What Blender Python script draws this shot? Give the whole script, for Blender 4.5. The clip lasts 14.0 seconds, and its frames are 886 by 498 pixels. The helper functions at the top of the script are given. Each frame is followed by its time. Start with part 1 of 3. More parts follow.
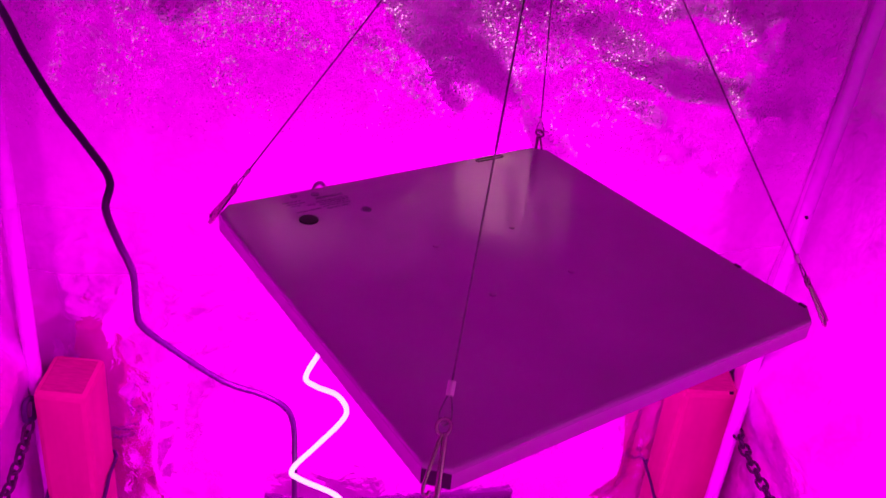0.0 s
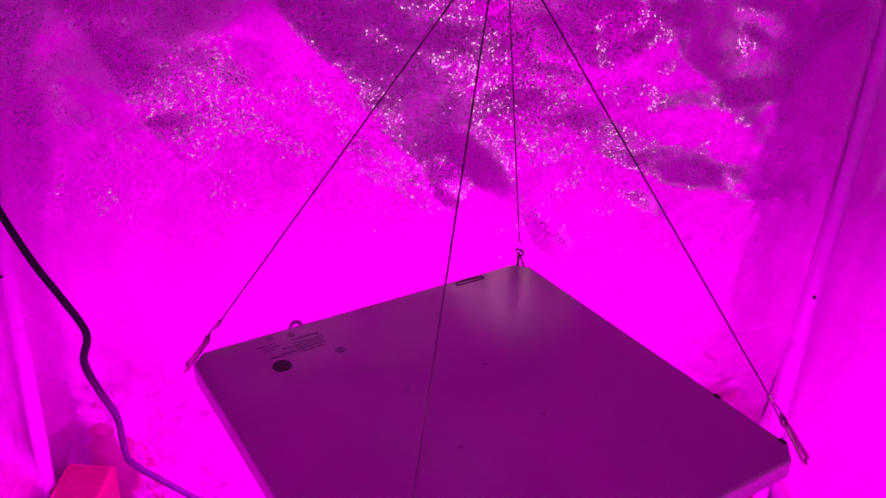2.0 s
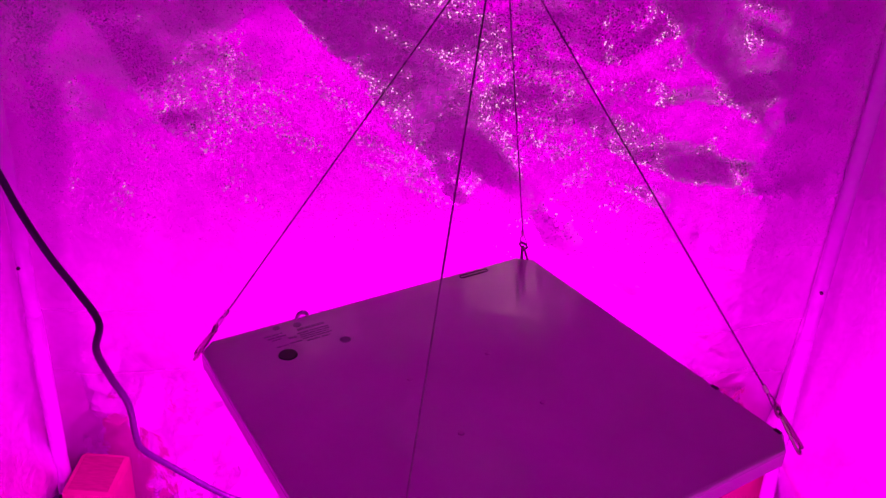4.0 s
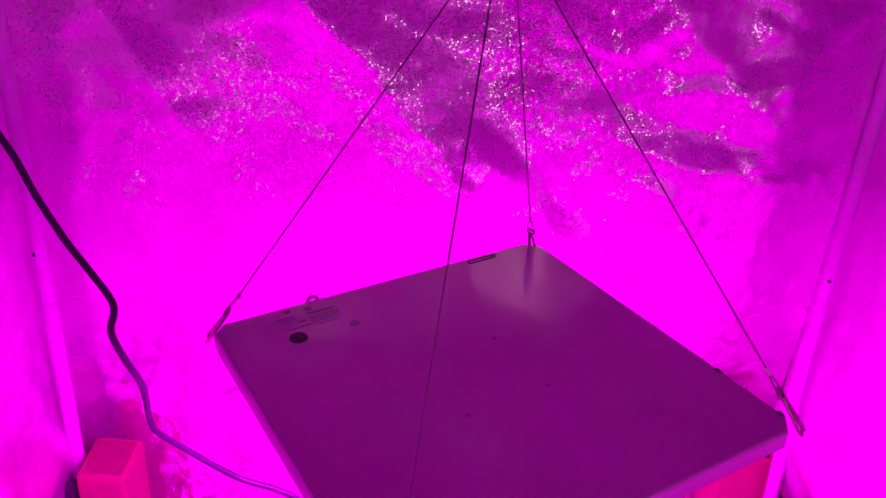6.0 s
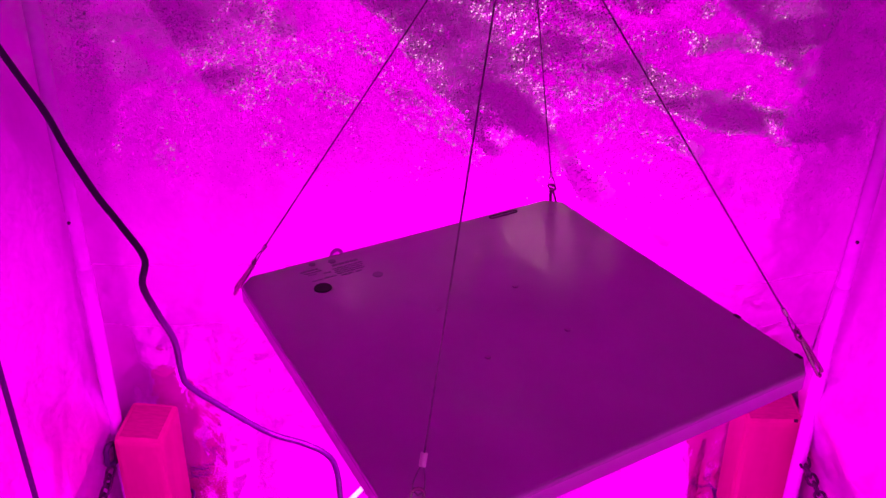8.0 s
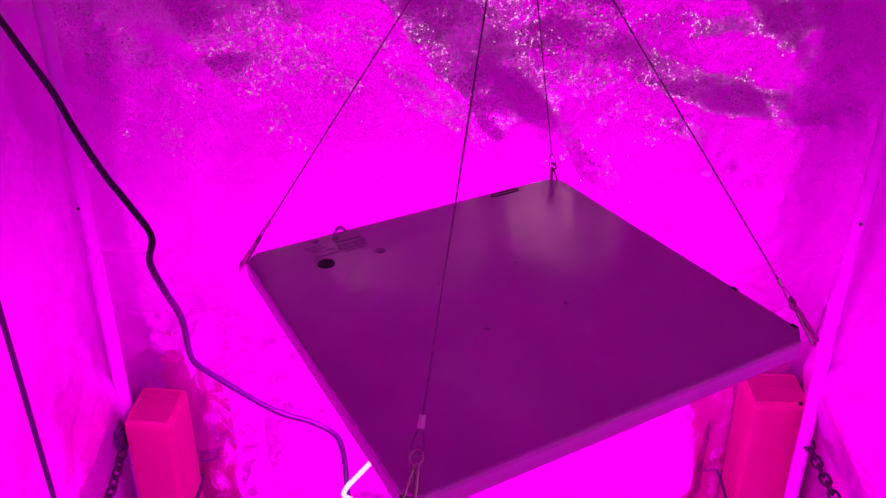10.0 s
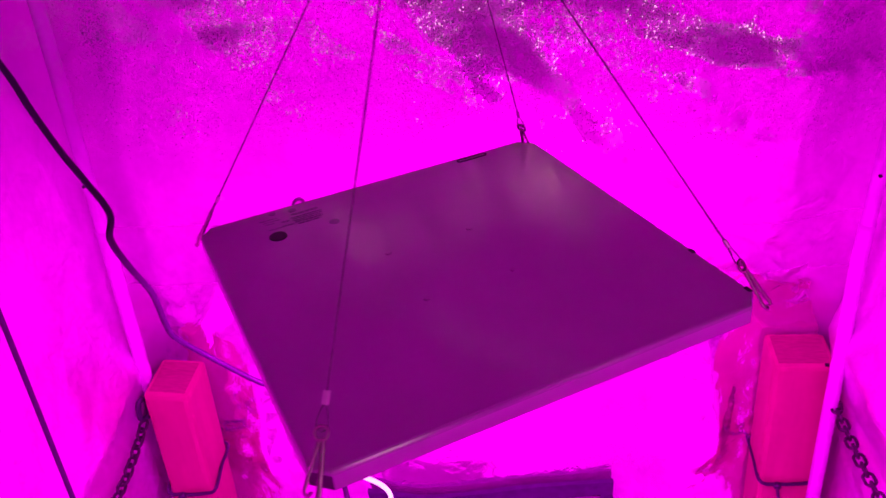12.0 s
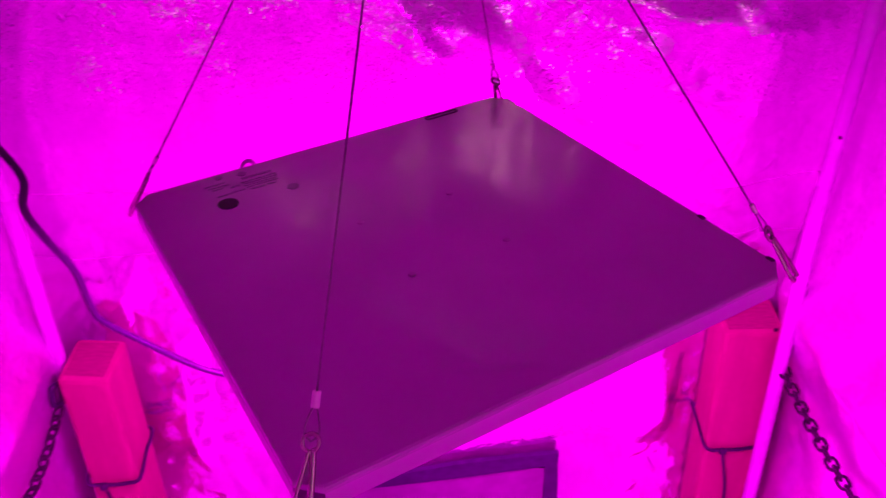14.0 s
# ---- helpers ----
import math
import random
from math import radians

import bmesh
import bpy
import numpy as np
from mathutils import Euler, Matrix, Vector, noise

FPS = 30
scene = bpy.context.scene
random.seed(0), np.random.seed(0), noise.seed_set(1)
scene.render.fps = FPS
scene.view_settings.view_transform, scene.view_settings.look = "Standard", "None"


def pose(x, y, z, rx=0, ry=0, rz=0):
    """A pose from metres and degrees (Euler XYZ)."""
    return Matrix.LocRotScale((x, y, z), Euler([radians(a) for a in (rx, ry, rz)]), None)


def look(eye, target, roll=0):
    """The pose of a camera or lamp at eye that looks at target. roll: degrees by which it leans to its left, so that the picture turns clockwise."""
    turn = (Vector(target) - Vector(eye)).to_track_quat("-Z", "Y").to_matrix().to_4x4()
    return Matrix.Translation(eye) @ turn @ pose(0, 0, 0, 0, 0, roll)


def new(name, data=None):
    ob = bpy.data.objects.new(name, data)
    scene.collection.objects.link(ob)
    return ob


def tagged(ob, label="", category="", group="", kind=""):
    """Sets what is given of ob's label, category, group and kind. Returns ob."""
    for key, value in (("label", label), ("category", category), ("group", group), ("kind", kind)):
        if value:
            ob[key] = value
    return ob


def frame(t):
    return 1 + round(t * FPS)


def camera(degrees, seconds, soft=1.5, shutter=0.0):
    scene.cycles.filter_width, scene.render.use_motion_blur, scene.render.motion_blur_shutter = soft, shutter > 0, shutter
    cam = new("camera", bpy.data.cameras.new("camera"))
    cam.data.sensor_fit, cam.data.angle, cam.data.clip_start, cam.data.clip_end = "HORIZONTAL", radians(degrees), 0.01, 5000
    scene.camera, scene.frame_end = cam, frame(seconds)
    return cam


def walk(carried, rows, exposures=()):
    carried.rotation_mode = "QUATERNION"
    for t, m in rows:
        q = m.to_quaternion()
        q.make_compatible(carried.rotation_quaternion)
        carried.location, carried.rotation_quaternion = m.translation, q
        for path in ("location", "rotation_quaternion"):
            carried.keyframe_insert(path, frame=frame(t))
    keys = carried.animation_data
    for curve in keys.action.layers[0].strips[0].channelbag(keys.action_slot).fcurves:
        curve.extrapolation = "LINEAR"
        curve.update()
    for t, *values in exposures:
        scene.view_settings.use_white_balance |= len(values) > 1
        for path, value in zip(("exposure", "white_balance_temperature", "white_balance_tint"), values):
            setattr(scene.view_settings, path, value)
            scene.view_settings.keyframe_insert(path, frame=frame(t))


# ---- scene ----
cam = camera(55.7, 14.0, shutter=0.5)
PATH = [
    (0, (-0.181, -0.467, 1.552), (0.123, 1.26, 0.59), 7.6),
    (0.5, (-0.16, -0.454, 1.578), (0.112, 1.285, 0.628), 6.4),
    (1, (-0.141, -0.443, 1.605), (0.091, 1.324, 0.696), 4.4),
    (1.5, (-0.147, -0.436, 1.609), (0.091, 1.34, 0.722), 4.1),
    (2, (-0.134, -0.437, 1.621), (0.086, 1.349, 0.748), 3.7),
    (2.5, (-0.125, -0.441, 1.62), (0.069, 1.351, 0.752), 3.6),
    (5, (-0.125, -0.457, 1.626), (0.046, 1.323, 0.73), 3.2),
    (5.5, (-0.111, -0.46, 1.626), (0.038, 1.319, 0.725), 2.9),
    (6, (-0.124, -0.463, 1.624), (0.035, 1.315, 0.723), 3.2),
    (6.5, (-0.123, -0.472, 1.618), (0.022, 1.304, 0.71), 2.9),
    (7, (-0.104, -0.489, 1.61), (-0.001, 1.282, 0.686), 1.9),
    (7.5, (-0.113, -0.487, 1.612), (-0.014, 1.279, 0.678), 1.7),
    (8, (-0.116, -0.486, 1.606), (-0.03, 1.277, 0.666), 1.6),
    (10.5, (-0.103, -0.509, 1.597), (-0.046, 1.245, 0.636), 0.8),
    (11, (-0.09, -0.516, 1.598), (-0.044, 1.229, 0.621), 0.3),
    (11.5, (-0.068, -0.527, 1.596), (-0.069, 1.211, 0.607), -0.6),
    (12, (-0.015, -0.488, 1.591), (-0.107, 1.228, 0.568), -3.2),
    (12.5, (0.046, -0.474, 1.591), (-0.177, 1.207, 0.53), -6.1),
    (13, (0.049, -0.458, 1.57), (-0.212, 1.202, 0.485), -5.7),
    (13.5, (-0.015, -0.436, 1.562), (-0.146, 1.225, 0.455), -2.9),
    (14, (-0.066, -0.417, 1.552), (0.047, 1.252, 0.455), -0.1),
]
walk(cam, [(t, look(eye, target, roll)) for t, eye, target, roll in PATH], [(0, 0.0, 6500, 88), (14, 0.0, 6500, 88)])

# ---- plan ----
LEFT, RIGHT, BACK, FRONT, TOP = -0.625, 0.588, 0.69, -0.68, 2.0
PANEL = Vector((-0.040, 0.068, 1.248))      # middle of the panel's upper face
PANEL_AT = pose(*PANEL, 0.2, -2.0, 26.8) @ Matrix.Scale(1.024, 4)
SIDE_X, SIDE_Y, THICK, CUT = 0.323, 0.317, 0.015, 0.0115
APEX = Vector((-0.048, 0.088, 1.585))

# ---- light: the panel's diodes, and added unseen warm lamps at the tent's front and under its roof ----
world = bpy.data.worlds.new("world")
scene.world = world
world.use_nodes = True
world.node_tree.nodes["Background"].inputs["Color"].default_value = (0.3, 0.25, 0.2, 1)
world.node_tree.nodes["Background"].inputs["Strength"].default_value = 0.004
scene.view_settings.exposure = 0.0
LED_COLOUR = (1.0, 0.0010, 0.72)
LED_STRENGTH = 40.0                             # of the diodes as seen; their light is the lamp below
led_light = bpy.data.lights.new("led_light", "AREA")
led_light.energy, led_light.color, led_light.shape, led_light.size, led_light.spread = 14.5, LED_COLOUR, "SQUARE", 0.297, radians(172)
new("led_light", led_light).matrix_world = PANEL_AT @ pose(0, 0, -0.0205)
GLINT_LAMPS = ((0.34, 1.30, 0.17), (-0.505, 0.98, 0.07))   # x, z and watts of each added lamp that makes the film glint
for x, z, watts in GLINT_LAMPS:
    added_glint_lamp = bpy.data.lights.new("added_glint_lamp", "AREA")
    added_glint_lamp.energy, added_glint_lamp.color, added_glint_lamp.shape, added_glint_lamp.size = watts, (1.0, 0.80, 0.76), "DISK", 0.18
    new("added_glint_lamp", added_glint_lamp).matrix_world = look((x, -0.675, z), (x * 0.5, 0.64, z + 0.3))
# added warm spots under the closed roof; they brighten the upper back wall, which the panel mirrors
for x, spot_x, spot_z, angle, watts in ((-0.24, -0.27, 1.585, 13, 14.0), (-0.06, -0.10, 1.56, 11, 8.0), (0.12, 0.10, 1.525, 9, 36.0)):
    added_wall_spot = bpy.data.lights.new("added_wall_spot", "SPOT")
    added_wall_spot.energy, added_wall_spot.color, added_wall_spot.spot_size, added_wall_spot.spot_blend, added_wall_spot.shadow_soft_size = watts, (1.0, 0.72, 0.5), radians(angle), 0.4, 0.02
    new("added_wall_spot", added_wall_spot).matrix_world = look((x, -0.42, 1.955), (spot_x, BACK, spot_z))

# ---- materials ----
def material(name):
    m = bpy.data.materials.new(name)
    m.use_nodes = True
    return m, m.node_tree, m.node_tree.nodes["Principled BSDF"]


def node(tree, kind, **values):
    n = tree.nodes.new(kind)
    for key, value in values.items():
        if key in n.inputs:
            n.inputs[key].default_value = value
    return n


def surface(name, colour, rough=0.5, metal=0.0, spread=0.12, scale=30.0, grain=400.0, bump=0.15, bump_depth=0.0005, stretch=(1, 1, 1), specular=0.5):
    """A plain surface with blotches, grain and fine relief."""
    m, tree, bsdf = material(name)
    coord = tree.nodes.new("ShaderNodeTexCoord")
    mapping = node(tree, "ShaderNodeMapping")
    mapping.inputs["Scale"].default_value = stretch
    tree.links.new(coord.outputs["Object"], mapping.inputs["Vector"])
    big = node(tree, "ShaderNodeTexNoise", Scale=scale, Detail=4.0)
    small = node(tree, "ShaderNodeTexNoise", Scale=grain, Detail=3.0)
    for n in (big, small):
        tree.links.new(mapping.outputs["Vector"], n.inputs["Vector"])
    ramp = tree.nodes.new("ShaderNodeValToRGB")
    ramp.color_ramp.elements[0].position, ramp.color_ramp.elements[1].position = 0.3, 0.7
    ramp.color_ramp.elements[0].color = (*[c * (1 - spread) for c in colour], 1)
    ramp.color_ramp.elements[1].color = (*[min(1, c * (1 + spread)) for c in colour], 1)
    tree.links.new(big.outputs["Fac"], ramp.inputs["Fac"])
    tree.links.new(ramp.outputs["Color"], bsdf.inputs["Base Color"])
    rr = node(tree, "ShaderNodeMapRange")
    rr.inputs["To Min"].default_value, rr.inputs["To Max"].default_value = max(0.02, rough - 0.08), min(1, rough + 0.08)
    tree.links.new(small.outputs["Fac"], rr.inputs["Value"])
    tree.links.new(rr.outputs["Result"], bsdf.inputs["Roughness"])
    bsdf.inputs["Metallic"].default_value = metal
    bsdf.inputs["Specular IOR Level"].default_value = specular
    b = node(tree, "ShaderNodeBump", Strength=bump, Distance=bump_depth)
    tree.links.new(small.outputs["Fac"], b.inputs["Height"])
    tree.links.new(b.outputs["Normal"], bsdf.inputs["Normal"])
    return m


def mylar_film(name, glitter=False):
    """Silvery reflective tent lining: a soft sheen, the magenta light tinted into its base colour, with a crinkled film
    of tiny mirror facets over it.
    """
    m, tree, bsdf = material(name)
    coord = tree.nodes.new("ShaderNodeTexCoord")
    blotch = node(tree, "ShaderNodeTexNoise", Scale=9.0, Detail=5.0, Roughness=0.6)
    weave = node(tree, "ShaderNodeTexNoise", Scale=220.0, Detail=3.0)
    crease = node(tree, "ShaderNodeTexNoise", Scale=26.0, Detail=3.0, Roughness=0.5, Distortion=0.6)
    facets = node(tree, "ShaderNodeTexVoronoi", Scale=680.0)
    for n in (blotch, weave, crease, facets):
        tree.links.new(coord.outputs["Object"], n.inputs["Vector"])
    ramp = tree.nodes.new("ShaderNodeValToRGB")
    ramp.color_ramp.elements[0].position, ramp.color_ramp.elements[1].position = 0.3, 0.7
    # the lamp's magenta is put into these colours; the bare film is neutral silver
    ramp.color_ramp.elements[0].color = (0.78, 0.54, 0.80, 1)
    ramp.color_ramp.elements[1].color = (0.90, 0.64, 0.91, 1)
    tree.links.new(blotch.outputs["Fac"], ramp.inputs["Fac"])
    height = node(tree, "ShaderNodeSeparateXYZ")
    tree.links.new(coord.outputs["Object"], height.inputs[0])
    for socket, low, high in (("Roughness", 0.13 if glitter else 0.28, 0.37), ("Metallic", 0.78 if glitter else 0.65, 0.50)):
        worn = node(tree, "ShaderNodeMapRange")
        for key, value in (("From Min", 0.80), ("From Max", 1.05), ("To Min", low), ("To Max", high)):
            worn.inputs[key].default_value = value
        tree.links.new(height.outputs["Z"], worn.inputs["Value"])
        tree.links.new(worn.outputs["Result"], bsdf.inputs[socket])
    b1 = node(tree, "ShaderNodeBump", Strength=0.5, Distance=0.006)
    tree.links.new(crease.outputs["Fac"], b1.inputs["Height"])
    b2 = node(tree, "ShaderNodeBump", Strength=0.06, Distance=0.0006)
    tree.links.new(weave.outputs["Fac"], b2.inputs["Height"])
    tree.links.new(b1.outputs["Normal"], b2.inputs["Normal"])
    tree.links.new(b2.outputs["Normal"], bsdf.inputs["Normal"])
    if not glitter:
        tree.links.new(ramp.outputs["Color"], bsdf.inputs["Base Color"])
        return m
    # facets: each cell of the film is tilted its own way
    centre = node(tree, "ShaderNodeVectorMath")
    centre.operation = "SUBTRACT"
    centre.inputs[1].default_value = (0.5, 0.5, 0.5)
    tree.links.new(facets.outputs["Color"], centre.inputs[0])
    tilt = node(tree, "ShaderNodeVectorMath")
    tilt.operation = "SCALE"
    tilt.inputs["Scale"].default_value = 0.27
    tree.links.new(centre.outputs["Vector"], tilt.inputs[0])
    add = node(tree, "ShaderNodeVectorMath")
    slack = node(tree, "ShaderNodeBump", Strength=0.12, Distance=0.006)
    tree.links.new(crease.outputs["Fac"], slack.inputs["Height"])
    tree.links.new(slack.outputs["Normal"], add.inputs[0])
    tree.links.new(tilt.outputs["Vector"], add.inputs[1])
    unit = node(tree, "ShaderNodeVectorMath")
    unit.operation = "NORMALIZE"
    tree.links.new(add.outputs["Vector"], unit.inputs[0])
    gloss = node(tree, "ShaderNodeBsdfGlossy", Color=(0.92, 0.92, 0.92, 1), Roughness=0.05)
    tree.links.new(unit.outputs["Vector"], gloss.inputs["Normal"])
    mix = node(tree, "ShaderNodeMixShader")
    # in patches of the film every third cell is a mirror facet with glint painted into its colour
    pick = node(tree, "ShaderNodeSeparateColor")
    tree.links.new(facets.outputs["Color"], pick.inputs["Color"])
    chosen = node(tree, "ShaderNodeMapRange")
    for key, value in (("From Min", 0.20), ("From Max", 0.22), ("To Min", 0.0), ("To Max", 1.0)):
        chosen.inputs[key].default_value = value
    tree.links.new(pick.outputs["Blue"], chosen.inputs["Value"])
    patch = node(tree, "ShaderNodeTexNoise", Scale=5.5, Detail=6.0, Roughness=0.65, Distortion=0.4)
    tree.links.new(coord.outputs["Object"], patch.inputs["Vector"])
    split = node(tree, "ShaderNodeSeparateXYZ")
    tree.links.new(coord.outputs["Object"], split.inputs[0])
    band = tree.nodes.new("ShaderNodeValToRGB")          # facets and their painted glint lie high up and in a strip low down
    stops = band.color_ramp.elements
    stops[0].position, stops[0].color = 0.19, (0, 0, 0, 1)
    stops[1].position, stops[1].color = 0.215, (0.7, 0.7, 0.7, 1)
    for position, value in ((0.25, 0.7), (0.275, 0.0), (0.53, 0.0), (0.64, 1.0)):
        stops.new(position).color = (value, value, value, 1)
    half = node(tree, "ShaderNodeMath")
    half.operation = "MULTIPLY"
    half.inputs[1].default_value = 0.5
    tree.links.new(split.outputs["Z"], half.inputs[0])
    tree.links.new(half.outputs[0], band.inputs["Fac"])
    grown = node(tree, "ShaderNodeMapRange")
    for key, value in (("From Min", 0.32), ("From Max", 0.50), ("To Min", 0.0), ("To Max", 1.0)):
        grown.inputs[key].default_value = value
    tree.links.new(patch.outputs["Fac"], grown.inputs["Value"])
    where = node(tree, "ShaderNodeMath")
    where.operation = "MULTIPLY"
    tree.links.new(grown.outputs["Result"], where.inputs[0])
    tree.links.new(band.outputs["Color"], where.inputs[1])
    # fewer cells shine towards a patch's edge
    near = node(tree, "ShaderNodeMath")
    near.operation = "GREATER_THAN"
    tree.links.new(where.outputs[0], near.inputs[0])
    tree.links.new(pick.outputs["Green"], near.inputs[1])
    facet = node(tree, "ShaderNodeMath")
    facet.operation = "MULTIPLY"
    tree.links.new(chosen.outputs["Result"], facet.inputs[0])
    tree.links.new(near.outputs[0], facet.inputs[1])
    # painted glint: facet cells get a paler base colour than the film
    bright = node(tree, "ShaderNodeMix")
    bright.data_type = "RGBA"
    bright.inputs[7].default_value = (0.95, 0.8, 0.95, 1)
    tree.links.new(facet.outputs[0], bright.inputs[0])
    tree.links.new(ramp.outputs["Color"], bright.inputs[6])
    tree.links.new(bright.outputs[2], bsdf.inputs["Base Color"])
    part_gloss = node(tree, "ShaderNodeMath")
    part_gloss.operation = "MULTIPLY"
    part_gloss.inputs[1].default_value = 0.95
    tree.links.new(facet.outputs[0], part_gloss.inputs[0])
    tree.links.new(part_gloss.outputs[0], mix.inputs[0])
    tree.links.new(bsdf.outputs["BSDF"], mix.inputs[1])
    tree.links.new(gloss.outputs["BSDF"], mix.inputs[2])
    tree.links.new(mix.outputs["Shader"], tree.nodes["Material Output"].inputs["Surface"])
    return m


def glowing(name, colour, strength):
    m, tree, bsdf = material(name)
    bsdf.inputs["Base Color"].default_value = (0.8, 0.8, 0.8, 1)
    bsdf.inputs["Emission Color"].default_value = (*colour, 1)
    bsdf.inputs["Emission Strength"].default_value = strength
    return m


MYLAR = mylar_film("magenta-tinted silver lining")
GLITTER = mylar_film("crinkled magenta-tinted silver lining", True)
CANVAS = surface("black tent canvas", (0.03, 0.03, 0.03), 0.8)
POLE = surface("white enamelled tube", (0.62, 0.6, 0.68), 0.35, 0.0, 0.06)
WOOD = surface("planed pine", (0.42, 0.24, 0.155), 0.6, 0.0, 0.08, 9.0, 120.0, 0.2, 0.001, (4, 4, 0.5))
END_GRAIN = surface("sawn pine end", (0.30, 0.17, 0.115), 0.75, 0.0, 0.14, 60.0, 240.0, 0.3, 0.001, (1, 4, 1))
SCREW_PAINT = surface("dulled paint", (0.36, 0.25, 0.34), 0.4, 0.0, 0.1, 60.0, 900.0, 0.1, 0.0002)
# both white paints have the lamp's magenta mixed into their base colour
ENAMEL = surface("magenta-tinted white powder coat", (0.46, 0.36, 0.46), 0.10, 0.0, 0.08, 9.0, 900.0, 0.05, 0.0002, (1, 1, 1), 1.0)
RIM_PAINT = surface("magenta-tinted white edge paint", (0.52, 0.33, 0.52), 0.35, 0.0, 0.05)
RUBBER = surface("black rubber", (0.03, 0.025, 0.055), 0.4)
STEEL = surface("nickelled steel", (0.42, 0.38, 0.34), 0.22, 1.0, 0.1)
CRIMP = surface("dull aluminium", (0.72, 0.70, 0.66), 0.45, 0.5, 0.06)
CABLE = surface("braided steel cord", (0.22, 0.2, 0.22), 0.45, 0.6, 0.2, 300.0)
DARK_STEEL = surface("blackened steel", (0.035, 0.03, 0.04), 0.4, 0.4)
INK = surface("black print", (0.02, 0.015, 0.02), 0.5)
LABEL_INK = surface("faded grey print", (0.2, 0.18, 0.22), 0.4)
BINDING = surface("black webbing", (0.05, 0.04, 0.1), 0.7, 0.0, 0.2, 60.0, 700.0, 0.5)
# emission is added so the cord stays white under the magenta panel
WHITE_CORD = glowing("white cord with added glow", (1.0, 0.95, 1.0), 1.0)
FLAP_CLOTH = surface("dull grey cloth", (0.3, 0.28, 0.32), 0.7, 0.0, 0.15, 20.0, 600.0, 0.4)
TUB_PLASTIC = surface("white plastic", (0.75, 0.75, 0.75), 0.3, 0.0, 0.05)
LED_FACE = glowing("lit led face", (1.0, 0.02, 0.8), LED_STRENGTH)


# ---- building ----
def thing(name, label, category, at=(0, 0, 0), turn=0, group=""):
    ob = new(name)
    ob.matrix_world = pose(*at, 0, 0, turn)
    return tagged(ob, label, category, group)


def part(name, bm, mat, parent=None, label=""):
    me = bpy.data.meshes.new(name)
    bm.normal_update()
    bm.to_mesh(me)
    bm.free()
    me.materials.append(mat)
    ob = new(name, me)
    if parent:
        ob.parent = parent
    if label:
        ob["label"] = label
    return ob


def smooth(ob):
    for p in ob.data.polygons:
        p.use_smooth = True
    return ob


def box(bm, x0, x1, y0, y1, z0, z1, bevel=0.0, m=None):
    made = bmesh.ops.create_cube(bm, size=1, matrix=Matrix.Translation(((x0 + x1) / 2, (y0 + y1) / 2, (z0 + z1) / 2)) @ Matrix.Diagonal((x1 - x0, y1 - y0, z1 - z0, 1)))
    if bevel:
        edges = {e for v in made["verts"] for e in v.link_edges}
        bmesh.ops.bevel(bm, geom=list(edges), offset=bevel, segments=2, affect="EDGES", profile=0.6)
    if m:
        bmesh.ops.transform(bm, matrix=m, verts=bm.verts)
    return bm


def spline(points, steps=10):
    """A smooth line through points (Catmull-Rom)."""
    p = [Vector(q) for q in points]
    p = [2 * p[0] - p[1]] + p + [2 * p[-1] - p[-2]]
    out = []
    for i in range(1, len(p) - 2):
        for k in range(steps):
            t = k / steps
            a, b, c, d = p[i - 1], p[i], p[i + 1], p[i + 2]
            out.append(0.5 * (2 * b + (c - a) * t + (2 * a - 5 * b + 4 * c - d) * t * t + (3 * b - a - 3 * c + d) * t * t * t))
    out.append(p[-2])
    return out


def tube(bm, points, radius, sides=8, closed=False):
    pts = [Vector(p) for p in points]
    n = len(pts)
    rings, normal = [], None
    for i, p in enumerate(pts):
        a = pts[(i - 1) % n] if closed or i else p
        b = pts[(i + 1) % n] if closed or i < n - 1 else p
        d = (b - a).normalized()
        if normal is None:
            normal = d.orthogonal().normalized()
        normal = (normal - d * normal.dot(d)).normalized()
        side = d.cross(normal)
        rings.append([bm.verts.new(p + radius * (math.cos(2 * math.pi * k / sides) * normal + math.sin(2 * math.pi * k / sides) * side)) for k in range(sides)])
    for i in range(n if closed else n - 1):
        r, s = rings[i], rings[(i + 1) % n]
        for k in range(sides):
            bm.faces.new((r[k], r[(k + 1) % sides], s[(k + 1) % sides], s[k]))
    if not closed:
        bm.faces.new(rings[0][::-1])
        bm.faces.new(rings[-1])
    return bm


def oval(length, width, axis, flat, start, n=28):
    """A long closed ring from start along axis, lying in the plane of axis and flat."""
    axis, flat = Vector(axis).normalized(), Vector(flat)
    flat = (flat - axis * flat.dot(axis)).normalized()
    mid, r = Vector(start) + axis * length / 2, width / 2
    out = []
    for k in range(n):
        a = 2 * math.pi * k / n
        out.append(mid + axis * (math.cos(a) * r + math.copysign(length / 2 - r, math.cos(a)) * min(1, abs(math.cos(a)) * 4)) + flat * math.sin(a) * r)
    return out


